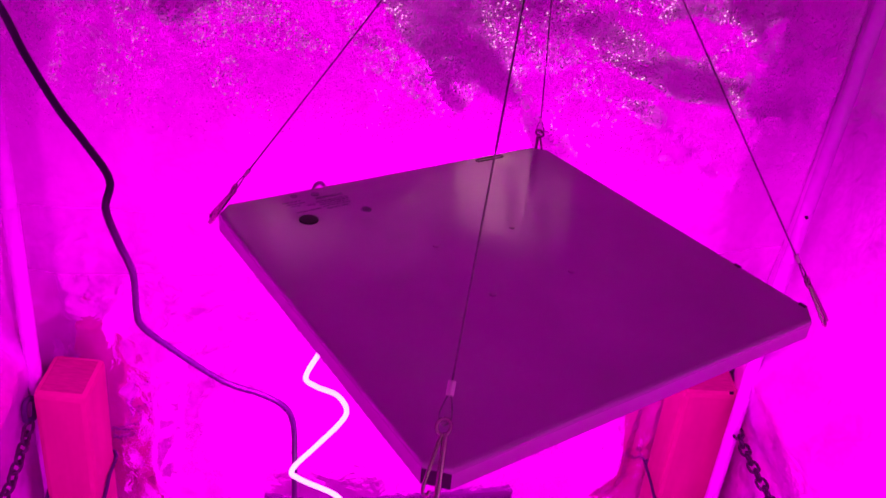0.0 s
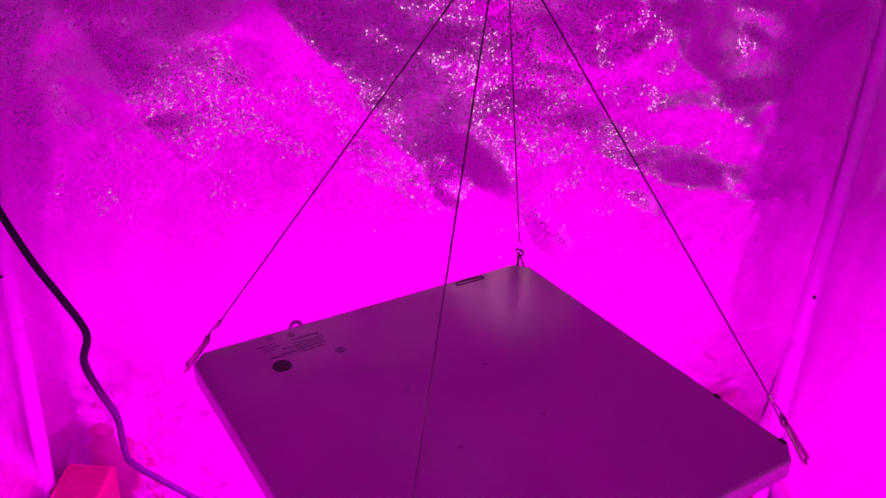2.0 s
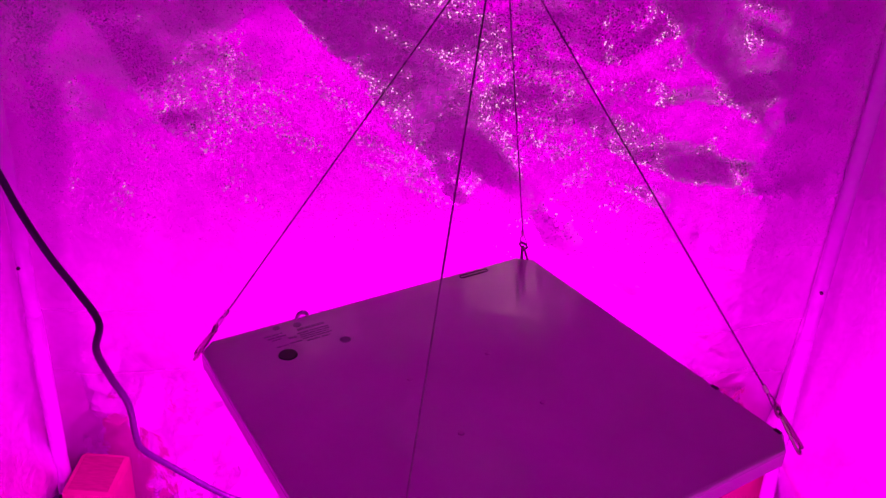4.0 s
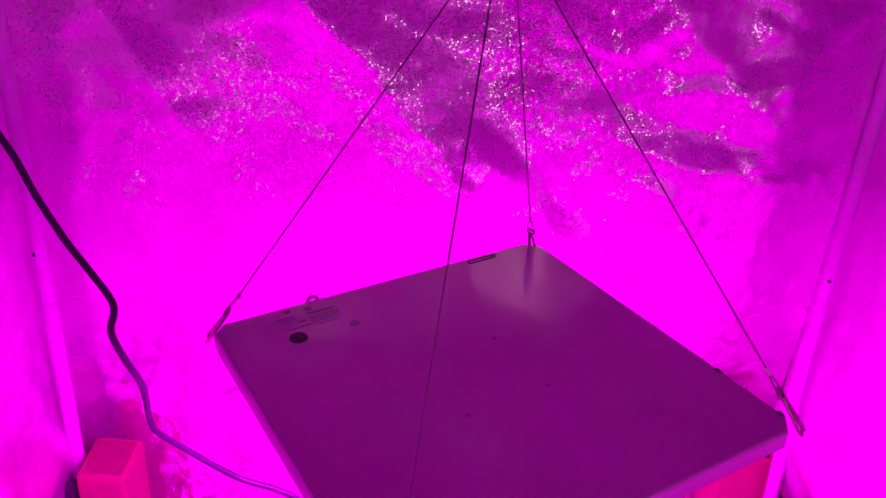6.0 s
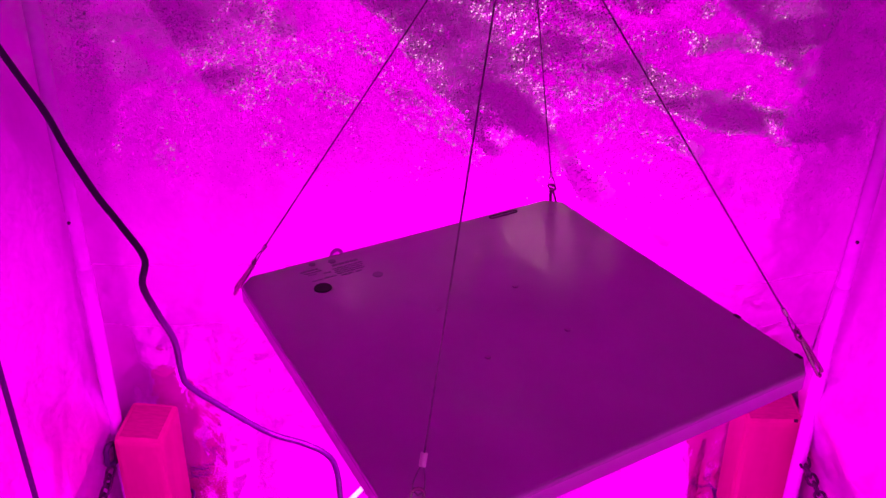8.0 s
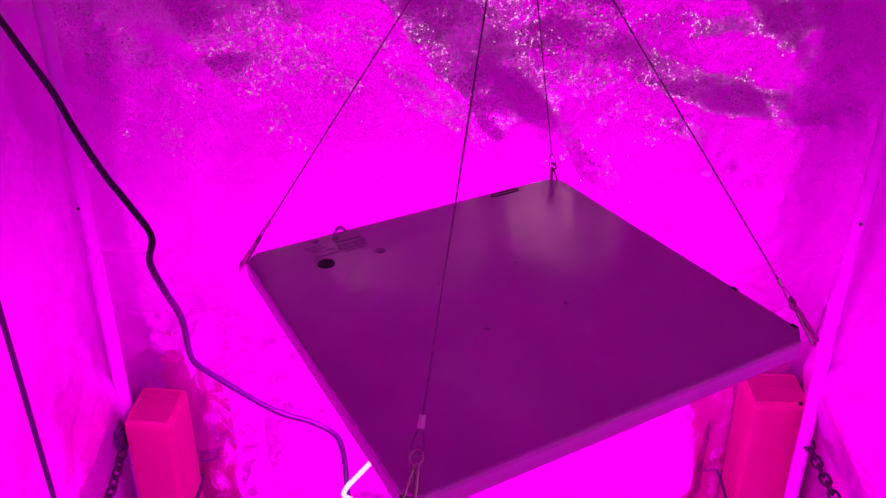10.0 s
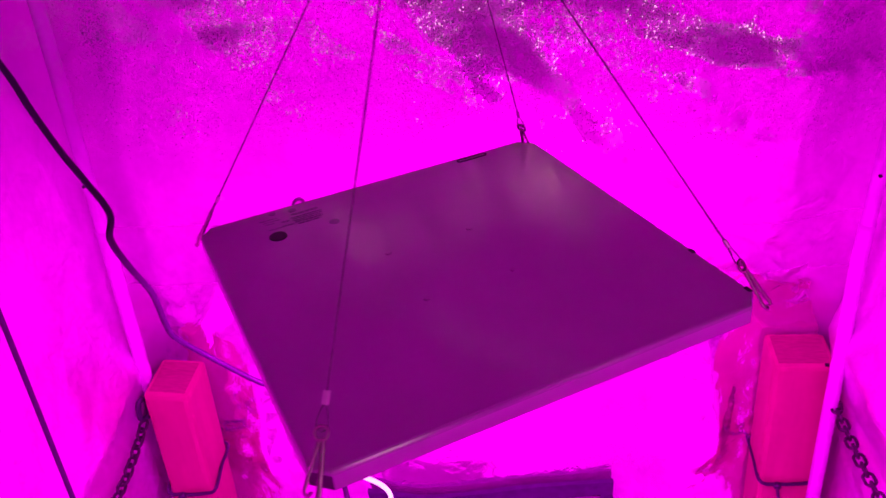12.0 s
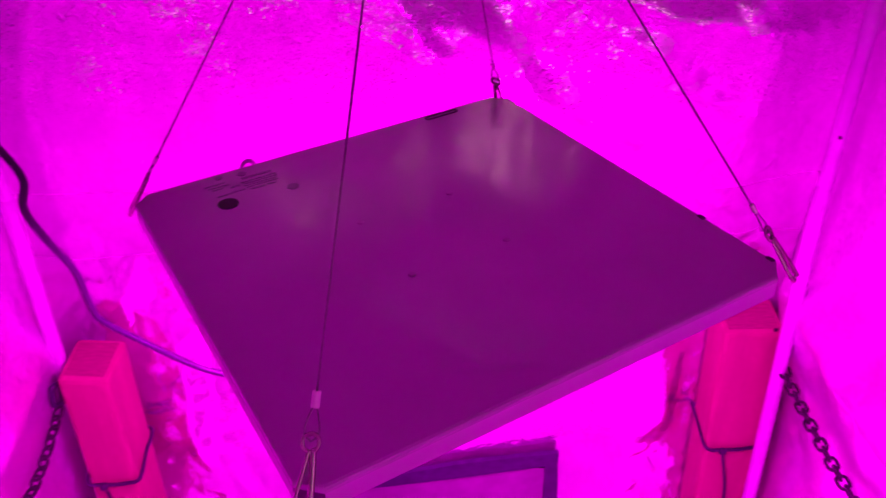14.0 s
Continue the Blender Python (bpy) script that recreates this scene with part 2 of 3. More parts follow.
# ---- the tent ----
FOLDS = [  # crest line, its height, and how far the drop behind it reaches
    (-0.265, 1.475, 0.030, 1.120, 0.050, 0.19), (0.000, 1.230, 0.175, 1.075, 0.021, 0.038), (0.120, 1.105, 0.300, 1.005, 0.013, 0.020), (-0.030, 1.150, 0.120, 1.085, 0.013, 0.020), (-0.130, 1.205, -0.010, 1.160, 0.006, 0.014), (0.020, 1.110, 0.140, 1.050, 0.008, 0.016), (0.300, 1.120, 0.420, 1.070, 0.007, 0.025),
    (0.154, 1.279, 0.340, 1.192, 0.010, 0.050), (0.309, 1.214, 0.515, 1.181, 0.012, 0.040),
    (0.371, 1.268, 0.567, 1.464, 0.012, 0.060), (0.227, 1.203, 0.443, 1.061, 0.008, 0.030),
    (0.082, 1.028, 0.185, 0.941, 0.010, 0.030), (-0.515, 1.421, -0.371, 1.203, 0.012, 0.060),
    (0.206, 1.486, 0.350, 1.334, 0.010, 0.050),
    (-0.154, 1.246, 0.021, 1.159, 0.006, 0.020), (0.371, 0.701, 0.412, 0.396, 0.024, 0.050), (0.422, 0.614, 0.381, 0.374, 0.016, 0.030),
    (-0.433, 0.701, -0.443, 0.396, 0.020, 0.050), (-0.474, 0.810, -0.536, 0.723, 0.014, 0.050), (-0.309, 0.614, -0.103, 0.483, 0.012, 0.050), (0.103, 0.592, 0.330, 0.462, 0.012, 0.050), (-0.309, 1.050, -0.206, 0.810, 0.010, 0.050), (-0.494, 1.159, -0.412, 0.854, 0.010, 0.050), (0.309, 0.941, 0.474, 0.810, 0.012, 0.040),
]


def step(a, b, x):
    t = max(0.0, min(1.0, (x - a) / (b - a)))   # a may lie above b
    return t * t * (3 - 2 * t)


def crumple(x, z, seed, scale):
    """Sharp-edged dents, as in a crushed film."""
    w = Vector((x, z, seed)) * scale
    w += 0.6 * Vector((noise.noise(w * 0.7), noise.noise(w * 0.7 + Vector((5, 1, 3))), 0))
    d = noise.voronoi(w)[0]
    return d[1] - d[0]


def wrinkle(x, z, seed, rough=1.0, folds=(), shaped=False):
    """How far the sheet stands out from its plane."""
    v = Vector((x, z, seed))
    h = 0.012 * noise.noise(v * 2.3) + rough * (0.005 * noise.noise(Vector((x * 11 + z * 2, z * 4 - x, seed))) + 0.0022 * noise.noise(v * 21) + 0.0012 * noise.noise(v * 46))
    h += rough * 0.0045 * crumple(x, z, seed, 8.0)
    if shaped:
        worn = step(-0.1, 0.25, x) * step(0.85, 1.05, z)
        h += worn * (0.007 * crumple(x, z * 1.5, seed + 4, 9.0) + 0.0045 * crumple(x * 1.4, z, seed + 8, 21.0))
        h += 0.006 * step(0.85, 0.55, z) * crumple(x, z, seed + 2, 16.0)
    for x0, z0, x1, z1, high, reach in folds:
        dx, dz = x1 - x0, z1 - z0
        length = math.hypot(dx, dz)
        px, pz = x - x0, z - z0
        wave = 0.012 * noise.noise(Vector((x * 13, z * 13, high * 900)))
        s = (px * dx + pz * dz) / length
        d = (pz * dx - px * dz) / length + wave
        w = max(0.0, min(1.0, (s + 0.05) / 0.10)) * max(0.0, min(1.0, (length + 0.05 - s) / 0.10))
        w = w * w * (3 - 2 * w)
        if w:
            h += w * high * (math.exp(d / 0.10) if d < 0 else max(0.0, 1 - d / reach) ** 1.4)
    if shaped:  # the flap is sewn flat into the back wall
        h *= 1 - step(0.42, 0.26, abs(x)) * step(1.05, 0.48, z) * 0.95
    return h


def sheet(name, origin, across, up, inward, width, height, cell, seed, rough, label, folds=(), shift=0.0, film=None):
    """A wall of lining with canvas behind it; its face is wrinkled, its edges are tight."""
    bm = bmesh.new()
    origin, across, up, inward = (Vector(v) for v in (origin, across, up, inward))
    nx, nz = round(width / cell), round(height / cell)
    front = []
    for j in range(nz + 1):
        row = []
        for i in range(nx + 1):
            x, z = width * i / nx, height * j / nz
            sag = (0.060 * step(0.02, 0.30, x + shift) - 0.045 * step(0.42, 0.56, x + shift)) * step(0.72, 1.0, z) if film is not None else 0.0
            edge = min(1.0, min(x, width - x) / 0.06, min(z, height - z) / 0.06)
            row.append(bm.verts.new(origin + across * x + up * z + inward * (sag + edge * (wrinkle(x + shift, z, seed, rough, folds, film is not None) - 0.004))))
        front.append(row)
    for j in range(nz):
        for i in range(nx):
            bm.faces.new((front[j][i], front[j][i + 1], front[j + 1][i + 1], front[j + 1][i]))
    back = {}
    rim = [(0, i) for i in range(nx + 1)] + [(j, nx) for j in range(1, nz + 1)] + [(nz, i) for i in range(nx - 1, -1, -1)] + [(j, 0) for j in range(nz - 1, 0, -1)]
    for j, i in rim:
        back[j, i] = bm.verts.new(front[j][i].co - inward * 0.02)
    for a, b in zip(rim, rim[1:] + rim[:1]):
        bm.faces.new((front[b[0]][b[1]], front[a[0]][a[1]], back[a], back[b]))
    bm.faces.new([back[k] for k in rim][::-1])
    ob = smooth(part(name, bm, film or MYLAR))
    return tagged(ob, label, "wall", "", "structure")


WIDE, DEEP = RIGHT - LEFT, BACK - FRONT
sheet("wall_back", (LEFT, BACK, 0), (1, 0, 0), (0, 0, 1), (0, -1, 0), WIDE, TOP, 0.006, 3.0, 1.0, "wrinkled silver reflective lining of the tent's back wall", FOLDS, LEFT, GLITTER)
sheet("wall_left", (LEFT, FRONT, 0), (0, 1, 0), (0, 0, 1), (1, 0, 0), DEEP, TOP, 0.012, 7.0, 1.0, "silver reflective tent side wall with soft folds", [(1.36, 0.705, 0.2, 0.64, 0.030, 0.22), (1.05, 1.20, 0.75, 0.75, 0.012, 0.05), (0.95, 0.62, 0.80, 0.15, 0.010, 0.05)])
sheet("wall_right", (RIGHT, BACK, 0), (0, -1, 0), (0, 0, 1), (-1, 0, 0), DEEP, TOP, 0.012, 11.0, 1.0, "silver reflective tent side wall with a long crease", [(1.0, 0.69, -0.02, 0.762, 0.046, 0.24), (0.45, 1.10, 0.25, 0.72, 0.012, 0.05), (0.55, 1.35, 0.30, 0.95, 0.010, 0.06)])
# unseen front closes the tent; its two openings only make room for the added lamps
bm = bmesh.new()
edges = [LEFT] + [x + d for x, z, w in sorted(GLINT_LAMPS) for d in (-0.115, 0.115)] + [RIGHT]
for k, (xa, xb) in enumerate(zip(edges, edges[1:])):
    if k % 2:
        z = sorted(GLINT_LAMPS)[k // 2][1]
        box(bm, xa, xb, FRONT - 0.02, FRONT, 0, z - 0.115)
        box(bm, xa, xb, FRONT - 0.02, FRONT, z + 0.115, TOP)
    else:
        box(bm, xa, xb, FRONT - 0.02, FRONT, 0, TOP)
tagged(part("wall_front", bm, MYLAR), "unseen silver lined tent front with two openings for added lamps", "wall", "", "structure")
floor = sheet("floor", (LEFT, FRONT, 0), (1, 0, 0), (0, 1, 0), (0, 0, 1), WIDE, DEEP, 0.03, 19.0, 0.4, "silver reflective tent floor sheet")
floor["category"] = "floor"
ceiling = sheet("ceiling", (LEFT, BACK, TOP), (1, 0, 0), (0, -1, 0), (0, 0, -1), WIDE, DEEP, 0.03, 23.0, 0.5, "silver reflective tent roof sheet")
ceiling["category"] = "ceiling"


def tent_pole(x, y, lean=0.0):
    pole = thing("tent_pole", "white enamelled steel tent pole standing in the corner", "pole", (x, y, 0), 0, "tent corner poles")
    bm = bmesh.new()
    tube(bm, [((0.9 - min(z, 0.9)) * lean, 0, z) for z in (0.004, 0.3, 0.6, 0.9, 0.98)], 0.0115, 16)
    smooth(part("lower_tube", bm, POLE, pole))
    bm = bmesh.new()
    tube(bm, [(0, 0, z) for z in (0.965, 0.98, 1.4, 1.97)], 0.0105, 16)
    smooth(part("upper_tube", bm, POLE, pole))
    bm = bmesh.new()
    tube(bm, [(-0.004, -0.0090, 1.06), (-0.004, -0.0115, 1.06)], 0.0026, 10)
    part("snap_button", bm, DARK_STEEL, pole, "small dark spring button")


tent_pole(-0.597, 0.622)
tent_pole(0.538, 0.575, 0.04)
bar = thing("roof_bar", "white enamelled steel bar under the tent roof", "pole", (PANEL.x, 0, 1.955))
bm = bmesh.new()
tube(bm, [(0, FRONT + 0.03, 0), (0, -0.2, 0), (0, 0.3, 0), (0, BACK - 0.03, 0)], 0.0105, 14)
smooth(part("tube", bm, POLE, bar))


def vent():
    """The black-bound flap low in the back wall."""
    flap = thing("vent_flap", "closed vent flap bound with black webbing, on the wall", "tent vent", (0, BACK - 0.012, 0))

    def strip(name, a, b):
        bm = bmesh.new()
        rows = []
        for p, q in zip(spline(a, 8), spline(b, 8)):
            rows.append([bm.verts.new((p.x, y, p.y)) for y in (0.006, -0.004)] + [bm.verts.new((q.x, y, q.y)) for y in (-0.004, 0.006)])
        for r, s in zip(rows, rows[1:]):
            for k in range(4):
                bm.faces.new((r[k], r[(k + 1) % 4], s[(k + 1) % 4], s[k]))
        bm.faces.new(rows[0][::-1])
        bm.faces.new(rows[-1])
        bmesh.ops.recalc_face_normals(bm, faces=bm.faces)
        part(name, bm, BINDING, flap)

    def v(x, z):
        return Vector((x, z, 0))
    bm = bmesh.new()
    rows = [[bm.verts.new((-0.22 + 0.435 * i / 40, 0.004 - 0.004 * noise.noise(Vector((i * 0.2, j * 0.25, 4))), 0.045 + 0.275 * j / 25)) for i in range(41)] for j in range(26)]
    for r, q in zip(rows, rows[1:]):
        for i in range(40):
            bm.faces.new((r[i], r[i + 1], q[i + 1], q[i]))
    smooth(part("flap_sheet", bm, FLAP_CLOTH, flap, "dull lilac-grey cloth"))
    strip("top_binding", [v(-0.252, 0.349), v(-0.222, 0.344), v(-0.165, 0.331), v(-0.126, 0.328), v(-0.047, 0.336), v(0.065, 0.353), v(0.226, 0.365)],
          [v(-0.247, 0.316), v(-0.215, 0.310), v(-0.169, 0.298), v(-0.126, 0.297), v(-0.047, 0.304), v(0.065, 0.315), v(0.226, 0.334)])
    strip("side_binding", [v(0.202, 0.332), v(0.204, 0.25), v(0.206, 0.06)], [v(0.226, 0.333), v(0.231, 0.25), v(0.233, 0.06)])
    strip("side_binding", [v(-0.247, 0.315), v(-0.238, 0.24), v(-0.232, 0.06)], [v(-0.206, 0.309), v(-0.204, 0.24), v(-0.200, 0.06)])
    strip("bottom_binding", [v(-0.232, 0.06), v(0.0, 0.058), v(0.233, 0.06)], [v(-0.232, 0.03), v(0.0, 0.028), v(0.233, 0.03)])


vent()


# ---- timber posts with their ties and chains ----
def timber_post(x, y, wide, deep, top, turn, label, lean=0.0):
    post = thing("timber_post", label, "post", (x, y, 0), turn, "timber posts in the corners")
    bm = bmesh.new()
    box(bm, -wide / 2, wide / 2, -deep / 2, deep / 2, 0.004, top)
    for v in bm.verts:
        if v.co.z > 0.5 and v.co.y < 0:
            v.co.z -= 0.012
        if v.co.z < 0.5:
            v.co.x += lean
    bmesh.ops.bevel(bm, geom=list(bm.edges), offset=0.009, segments=2, affect="EDGES", profile=0.6)
    part("beam", bm, WOOD, post)
    bm = box(bmesh.new(), -wide / 2 + 0.0085, wide / 2 - 0.0085, -deep / 2 + 0.0085, deep / 2 - 0.0085, top - 0.003, top + 0.0006)
    for v in bm.verts:
        v.co.z -= 0.012 * (0.5 - v.co.y / deep)
    part("end_grain", bm, END_GRAIN, post, "darker sawn end grain")
    return post


timber_post(-0.541, 0.608, 0.080, 0.085, 0.706, -7, "pale pine post standing in the tent corner")
knotty_post = timber_post(0.512, 0.645, 0.101, 0.078, 0.706, -2, "pale pine post with small dark knot, leaning in the corner", 0.028)
bm = bmesh.new()
box(bm, -0.0035, 0.0035, -0.0012, 0.0012, -0.008, 0.008, 0.001, pose(0.034, -0.0355, 0.690, -12, 0, -4))
part("knot", bm, INK, knotty_post, "small dark knot mark")


def tie(x, y, wide, deep, z, sag, label):
    cord = thing("tie_cord", label, "cord", (x, y, z), 0, "black cords round the posts")
    a, b = wide / 2 + 0.0005, deep / 2 + 0.002
    loop = [(-a, b, 0.02), (-a - 0.001, 0, 0.012), (-a, -b, 0.0), (-a * 0.4, -b - 0.002, -sag), (a * 0.5, -b - 0.002, -sag * 0.8), (a, -b, 0.004), (a + 0.001, 0, 0.014), (a, b, 0.02), (0, b + 0.001, 0.02), (-a, b, 0.02)]
    bm = bmesh.new()
    tube(bm, spline(loop, 6), 0.0033, 7)
    smooth(part("loop", bm, RUBBER, cord))
    bm = bmesh.new()
    tube(bm, spline([(-a * 0.42, -b - 0.003, -sag), (-a * 0.3, -b - 0.004, -sag - 0.03), (0.0, -b - 0.004, -sag - 0.10), (0.01, -b - 0.004, -sag - 0.2)], 6), 0.0028, 7)
    smooth(part("tail", bm, RUBBER, cord))
    bm = bmesh.new()
    bmesh.ops.create_icosphere(bm, subdivisions=2, radius=0.0075, matrix=pose(-a * 0.42, -b - 0.004, -sag - 0.002))
    smooth(part("knot", bm, RUBBER, cord))


tie(-0.541, 0.608, 0.084, 0.092, 0.480, 0.006, "black rubber cord tied round the pine post")
tie(0.523, 0.645, 0.102, 0.082, 0.438, 0.006, "black rubber cord knotted round the pine post")


def chain(points, label):
    """A hanging chain of welded links."""
    run = thing("chain", label, "chain", points[0], 0, "chains beside the posts")
    line = spline([Vector(p) - Vector(points[0]) for p in points], 40)
    pitch, gone, k, last = 0.0165, 0.0, 0, line[0]
    shapes = None
    for p in line[1:]:
        gone += (p - last).length
        if gone >= pitch:
            gone = 0.0
            d = (p - last).normalized()
            if shapes is None:
                bm = bmesh.new()
                tube(bm, oval(0.0235, 0.015, (0, 0, 1), (1, 0, 0), (0, 0, -0.0118), 14), 0.0026, 6, True)
                first = smooth(part("link", bm, DARK_STEEL, run))
                shapes = first.data
                link = first
            else:
                link = new("link", shapes)
                link.parent = run
            if k == 0:
                bm = bmesh.new()
                tube(bm, oval(0.036, 0.020, (0, 0.3, 1), (0.6, 1, 0), (0, 0.002, -0.004), 18), 0.0048, 8, True)
                smooth(part("shackle", bm, RUBBER, run, "black shackle"))
            link.matrix_local = Matrix.Translation(p) @ d.to_track_quat("Z", "Y").to_matrix().to_4x4() @ pose(0, 0, 0, 0, 0, 90 * (k % 2) + 20)
            k += 1
        last = p


chain([(0.555, 0.582, 0.648), (0.553, 0.555, 0.640), (0.553, 0.50, 0.632), (0.552, 0.40, 0.626), (0.552, 0.30, 0.626), (0.552, 0.0, 0.63), (0.552, -0.3, 0.64)], "dark steel chain stretched along the tent wall")
chain([(-0.596, 0.575, 0.640), (-0.592, 0.545, 0.634), (-0.588, 0.45, 0.624), (-0.587, 0.33, 0.630), (-0.586, 0.05, 0.64), (-0.586, -0.3, 0.65)], "dark steel chain stretched along the tent wall")


# ---- the lamp panel ----
panel = thing("led_grow_panel", "white square led panel hung by steel cords, glowing magenta underneath", "grow light", PANEL)
panel.matrix_world = PANEL_AT
hx, hy = SIDE_X / 2, SIDE_Y / 2
OUTLINE = [(-hx + CUT, -hy), (hx - CUT, -hy), (hx, -hy + CUT), (hx, hy - CUT), (hx - CUT, hy), (-hx + CUT, hy), (-hx, hy - CUT), (-hx, -hy + CUT)]


def slab(bm, outline, z0, z1, inset=0.0, bevel=0.0):
    low = [bm.verts.new((x * (1 - inset / hx), y * (1 - inset / hy), z0)) for x, y in outline]
    high = [bm.verts.new((x * (1 - inset / hx), y * (1 - inset / hy), z1)) for x, y in outline]
    bm.faces.new(low[::-1])
    top = bm.faces.new(high)
    for k in range(len(outline)):
        n = (k + 1) % len(outline)
        bm.faces.new((low[k], low[n], high[n], high[k]))
    if bevel:
        bmesh.ops.bevel(bm, geom=list(top.edges), offset=bevel, segments=2, affect="EDGES", profile=0.5)
    return bm


part("top_plate", slab(bmesh.new(), OUTLINE, -0.004, 0.0, 0.0, 0.0020), ENAMEL, panel, "glossy white enamelled back plate")
for k in range(8):
    (xa, ya), (xb, yb) = OUTLINE[k], OUTLINE[(k + 1) % 8]
    length, turn = math.hypot(xb - xa, yb - ya), math.degrees(math.atan2(yb - ya, xb - xa))
    bm = box(bmesh.new(), 0.0001, length - 0.0001, 0.00005, 0.0016, -THICK, -0.004, 0.0, pose(xa, ya, 0, 0, 0, turn))
    if k % 2:
        part("corner_tab", bm, DARK_STEEL, panel, "dark steel corner tab")
    else:
        part("side_rim", bm, RIM_PAINT, panel, "thin white painted rim")
part("base_board", slab(bmesh.new(), OUTLINE, -THICK + 0.003, -THICK + 0.005, 0.002), RIM_PAINT, panel)
bm = bmesh.new()
for i in range(15):
    for j in range(15):
        x, y = (i - 7) * 0.0198, (j - 7) * 0.0195
        box(bm, x - 0.003, x + 0.003, y - 0.003, y + 0.003, -THICK + 0.0008, -THICK + 0.0028)
tagged(part("led_array", bm, LED_FACE, panel, "rows of glowing magenta diodes"), kind="stuff")


def disc(name, x, y, r, high, mat, label):
    bm = bmesh.new()
    bmesh.ops.create_cone(bm, cap_ends=True, segments=32, radius1=r, radius2=r * 0.94, depth=high, matrix=Matrix.Translation((x, y, high / 2)))
    return part(name, bm, mat, panel, label)


disc("grommet", -0.104, 0.1105, 0.0075, 0.0008, INK, "black rubber grommet")
disc("round_mark", -0.0555, 0.1085, 0.0045, 0.0003, LABEL_INK, "grey round print mark")
disc("round_mark", -0.081, 0.1475, 0.0035, 0.0003, LABEL_INK, "grey round print mark")
disc("round_mark", -0.098, 0.151, 0.003, 0.0003, LABEL_INK, "grey round print mark")
# lines of small print that cannot be read
for x0, x1, y, wide in ((-0.082, -0.058, 0.1430, 0.0028), (-0.084, -0.056, 0.1375, 0.0012), (-0.083, -0.057, 0.1345, 0.0012), (-0.084, -0.059, 0.1315, 0.0012), (-0.083, -0.058, 0.1285, 0.0012),
                        (-0.110, -0.094, 0.1445, 0.0014), (-0.108, -0.092, 0.1405, 0.0012), (-0.106, -0.098, 0.1370, 0.0010), (-0.093, -0.086, 0.1345, 0.0022),
                        (-0.095, -0.084, 0.1270, 0.0018), (-0.081, -0.070, 0.1245, 0.0016), (-0.068, -0.061, 0.1245, 0.0016), (-0.106, -0.096, 0.1265, 0.0014)):
    x, x1, y = x0 - 0.002, x1 - 0.002, y - 0.0027
    bm = bmesh.new()
    while x < x1:
        step = min(random.uniform(0.0025, 0.007), x1 - x)
        box(bm, x, x + step * 0.86, y - wide / 2, y + wide / 2, 0.0001, 0.0003)
        x += step
    part("print_line", bm, LABEL_INK, panel, "faint grey line of small print")
for x, y in ((0.035, -0.0355), (-0.0355, -0.0355), (-0.036, 0.0365), (0.0345, 0.036)):
    bm = bmesh.new()
    bmesh.ops.create_cone(bm, cap_ends=True, segments=14, radius1=0.0026, radius2=0.002, depth=0.0008, matrix=Matrix.Translation((x, y, 0.0004)))
    part("screw", bm, SCREW_PAINT, panel, "small dull screw head")
bm = bmesh.new()
tube(bm, oval(0.030, 0.0045, (1, 0, 0), (0, 1, 0), (0.081, 0.151, 0.0003), 24), 0.0006, 6, True)
smooth(part("slot", bm, INK, panel, "narrow dark slot"))
for x, y in ((0.1602, -0.0845), (0.1602, -0.1430)):
    part("rivet", box(bmesh.new(), x - 0.002, x + 0.0012, y - 0.003, y + 0.003, -0.004, 0.0006, 0.0005), DARK_STEEL, panel, "small dark rivet")
bm = bmesh.new()
tube(bm, [(-0.072 + 0.005 * math.cos(a), hy + 0.001, -0.003 + 0.006 * math.sin(a)) for a in np.linspace(0, math.pi, 14)], 0.0016, 8)
smooth(part("lug", bm, RIM_PAINT, panel, "small pale wire lug on the rim"))


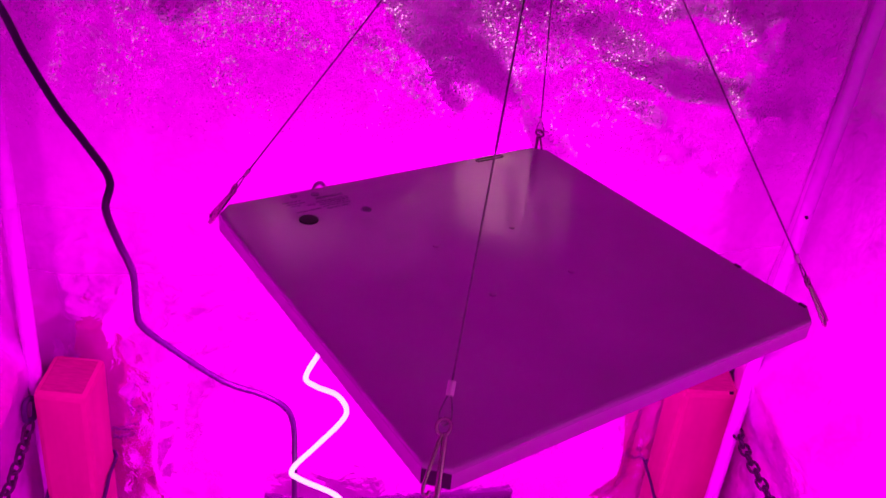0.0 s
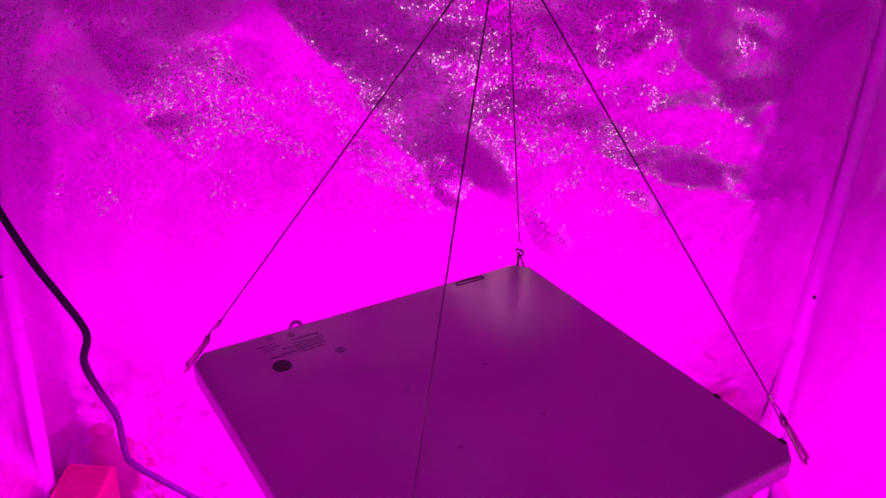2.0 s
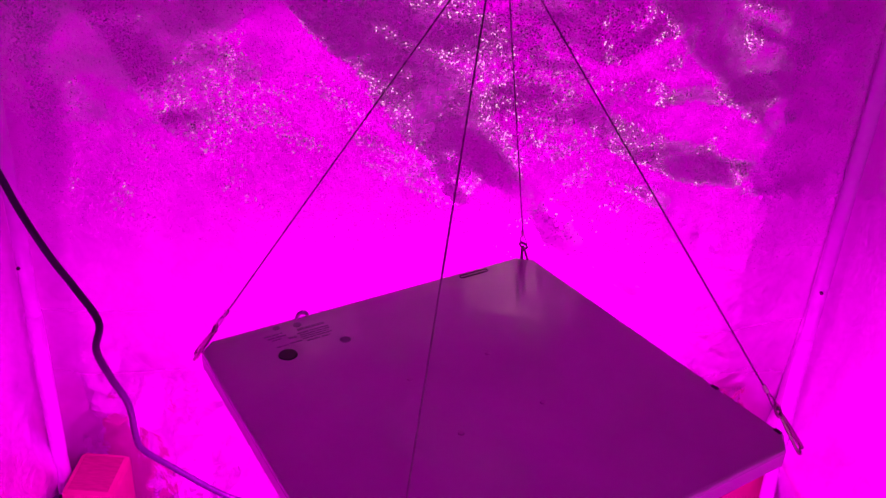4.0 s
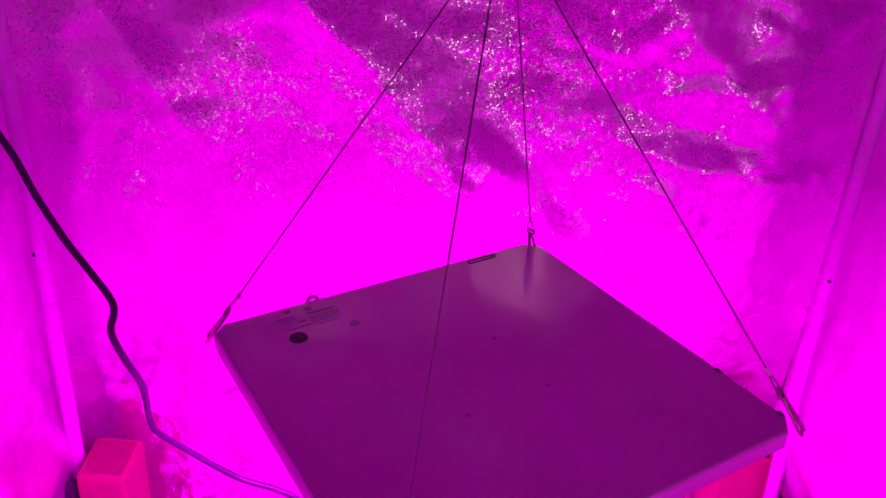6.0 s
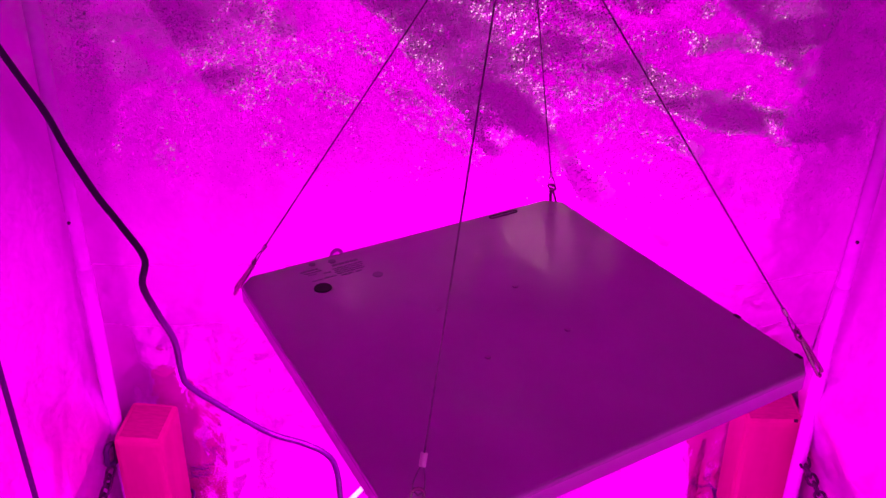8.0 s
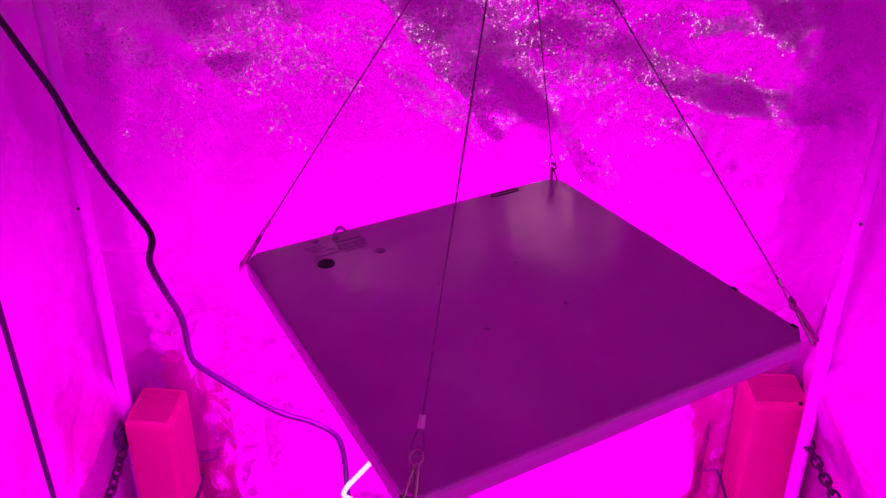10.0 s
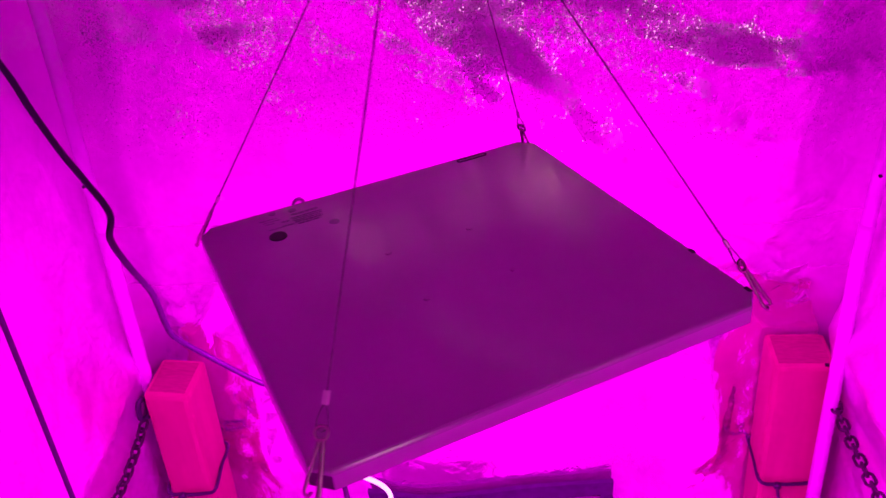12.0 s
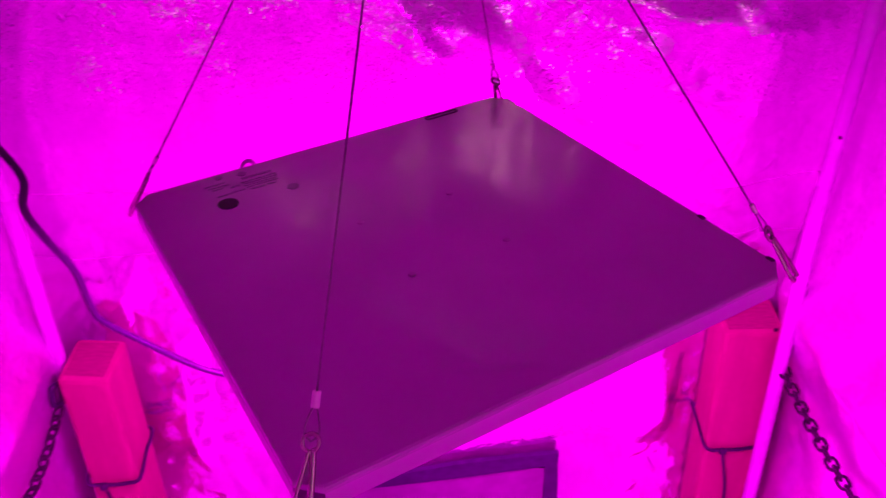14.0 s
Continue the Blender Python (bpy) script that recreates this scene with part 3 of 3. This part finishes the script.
# ---- hangers: snap hook, crimped loop and cord at each corner ----
for k, (cx, cy, tx, ty) in enumerate(((-1, 1, 0.005, -0.016), (1, 1, 0.006, 0.018), (1, -1, -0.006, -0.008), (-1, -1, 0.0, -0.004))):
    corner = PANEL_AT @ Vector((cx * (hx - CUT / 2), cy * (hy - CUT / 2), 0))
    out = (corner - PANEL).normalized()
    start = corner + out * (0.011, 0.006, 0.016, 0.010)[k] + Vector((0, -0.004 if k == 2 else 0, -0.012))
    top = APEX + Vector((tx, ty, 0))
    way = (top - start).normalized()
    start += way * (0.011 if k == 2 else 0.0)
    hanger = thing("cord_hanger", "thin steel hanging cord with a nickelled snap hook", "hanging cord", start, 0, "four cords of the panel")
    flat = way.cross(out).normalized()
    flat = (flat + way.cross(flat) * (0.5 if k in (0, 3) else -0.3)).normalized()
    # a narrow-topped hook: one thin leg, a round toe, and the thicker gate
    thin = [way * 0.0328 - flat * 0.0004, way * 0.0261 - flat * 0.0016, way * 0.0137 - flat * 0.0036, way * 0.0049 - flat * 0.0050, way * 0.0011 - flat * 0.0046, way * 0.0002 - flat * 0.0022, way * 0.0027 - flat * 0.0012]
    bm = bmesh.new()
    tube(bm, spline(thin, 6), 0.0011, 8)
    smooth(part("snap_hook", bm, STEEL, hanger, "nickelled snap hook"))
    gate = [way * 0.0328 + flat * 0.0004, way * 0.0297 + flat * 0.0016, way * 0.0153 + flat * 0.0026, way * 0.0023 + flat * 0.0032, -way * 0.0005 + flat * 0.0028]
    bm = bmesh.new()
    tube(bm, spline(gate, 6), 0.0017, 8)
    smooth(part("gate", bm, STEEL, hanger, "bright hook gate"))
    bm = bmesh.new()
    tube(bm, oval(0.0085, 0.0080, way, flat, way * 0.0319, 16), 0.0011, 8, True)
    smooth(part("eye", bm, STEEL, hanger))
    bm = bmesh.new()
    loop = spline([way * 0.0365, way * 0.0396 + flat * 0.0030, way * 0.0450 + flat * 0.0030, way * 0.0536, way * 0.0450 - flat * 0.0034, way * 0.0396 - flat * 0.0036], 5)
    tube(bm, loop, 0.0005, 6, True)
    smooth(part("loop", bm, CABLE, hanger))
    bm = bmesh.new()
    wide, high = (0.0022, 0.0070) if k == 3 else (0.0015, 0.0055)
    tube(bm, [way * 0.0527, way * 0.0533, way * (0.0528 + high), way * (0.0535 + high)], wide, 10)
    part("crimp", bm, CRIMP, hanger, "crimped pale metal sleeve")
    bm = bmesh.new()
    tube(bm, [way * 0.0531, way * 0.2000, top - start], 0.0006, 6)
    smooth(part("cord", bm, CABLE, hanger))
ring = thing("hanging_ring", "steel ring and rope from the tent's roof bar", "ring", APEX)
bm = bmesh.new()
tube(bm, oval(0.036, 0.036, (0, 1, 0), (1, 0, 0), (0, -0.018, 0), 24), 0.0018, 8, True)
smooth(part("ring", bm, STEEL, ring))
bm = bmesh.new()
tube(bm, [(0.018, 0, 0), (0.012, 0, 0.1), (PANEL.x - APEX.x, 0, 0.36)], 0.0018, 8)
smooth(part("rope", bm, CABLE, ring))


# ---- cables ----
def cable(name, points, radius, mat, label, category="cable"):
    bm = bmesh.new()
    base = Vector(points[0])
    tube(bm, [p - base for p in spline(points, 10)], radius, 10)
    ob = smooth(part(name, bm, mat))
    ob.location = base
    return tagged(ob, label, category)


cable("power_cable", [(-0.585, 0.25, 1.96), (-0.57, 0.24, 1.72), (-0.52, 0.23, 1.54), (-0.455, 0.22, 1.415), (-0.425, 0.21, 1.366), (-0.408, 0.20, 1.334), (-0.384, 0.185, 1.299), (-0.362, 0.17, 1.277), (-0.342, 0.156, 1.253), (-0.345, 0.150, 1.230), (-0.340, 0.160, 1.195), (-0.335, 0.180, 1.152), (-0.339, 0.200, 1.100),
                      (-0.337, 0.209, 1.077), (-0.318, 0.222, 1.046), (-0.268, 0.235, 0.994), (-0.228, 0.235, 0.977), (-0.204, 0.235, 0.961), (-0.194, 0.235, 0.938), (-0.191, 0.235, 0.89), (-0.189, 0.235, 0.82), (-0.182, 0.235, 0.757), (-0.18, 0.235, 0.6), (-0.18, 0.235, 0.32)], 0.0032, RUBBER, "black rubber power cable hanging in a loose bend below the panel")
cable("side_cable", [(-0.55, 0.255, 1.96), (-0.55, 0.256, 1.3), (-0.55, 0.26, 1.0), (-0.55, 0.264, 0.6), (-0.552, 0.27, 0.01)], 0.0033, RUBBER, "straight black cable running down beside the tent wall")

coil = [(-0.170, 0.220, 1.045), (-0.183, 0.220, 1.013), (-0.172, 0.220, 1.001), (-0.150, 0.220, 0.990), (-0.139, 0.220, 0.970), (-0.146, 0.220, 0.951), (-0.168, 0.221, 0.920), (-0.193, 0.222, 0.884),
        (-0.184, 0.220, 0.872), (-0.144, 0.220, 0.848), (-0.132, 0.220, 0.824), (-0.145, 0.220, 0.799), (-0.178, 0.220, 0.778), (-0.200, 0.220, 0.766), (-0.184, 0.220, 0.758), (-0.150, 0.220, 0.733), (-0.139, 0.220, 0.708), (-0.160, 0.220, 0.690)]
coil = [tuple(p) for p in spline(coil, 6)]
bm = bmesh.new()
tube(bm, [Vector(p) - Vector(coil[0]) for p in coil], 0.0028, 10)
glow_cord = smooth(part("glow_cord", bm, WHITE_CORD))
glow_cord.location = coil[0]
tagged(glow_cord, "white cord with added glow, coiled loosely round the hanging cable", "light cord")

# ---- the tub on the floor ----
tub = thing("storage_tub", "white plastic tub standing on the tent floor", "tub", (-0.12, 0.46, 0), 5)
bm = bmesh.new()
for z0, z1, g in ((0.006, 0.29, 0.0), (0.285, 0.305, 0.008)):
    box(bm, -0.11 - g, 0.11 + g, -0.12 - g, 0.12 + g, z0, z1, 0.006)
part("body", bm, TUB_PLASTIC, tub)
bm = box(bmesh.new(), -0.1, 0.1, -0.11, 0.11, 0.305, 0.311, 0.003)
part("lid", bm, TUB_PLASTIC, tub)
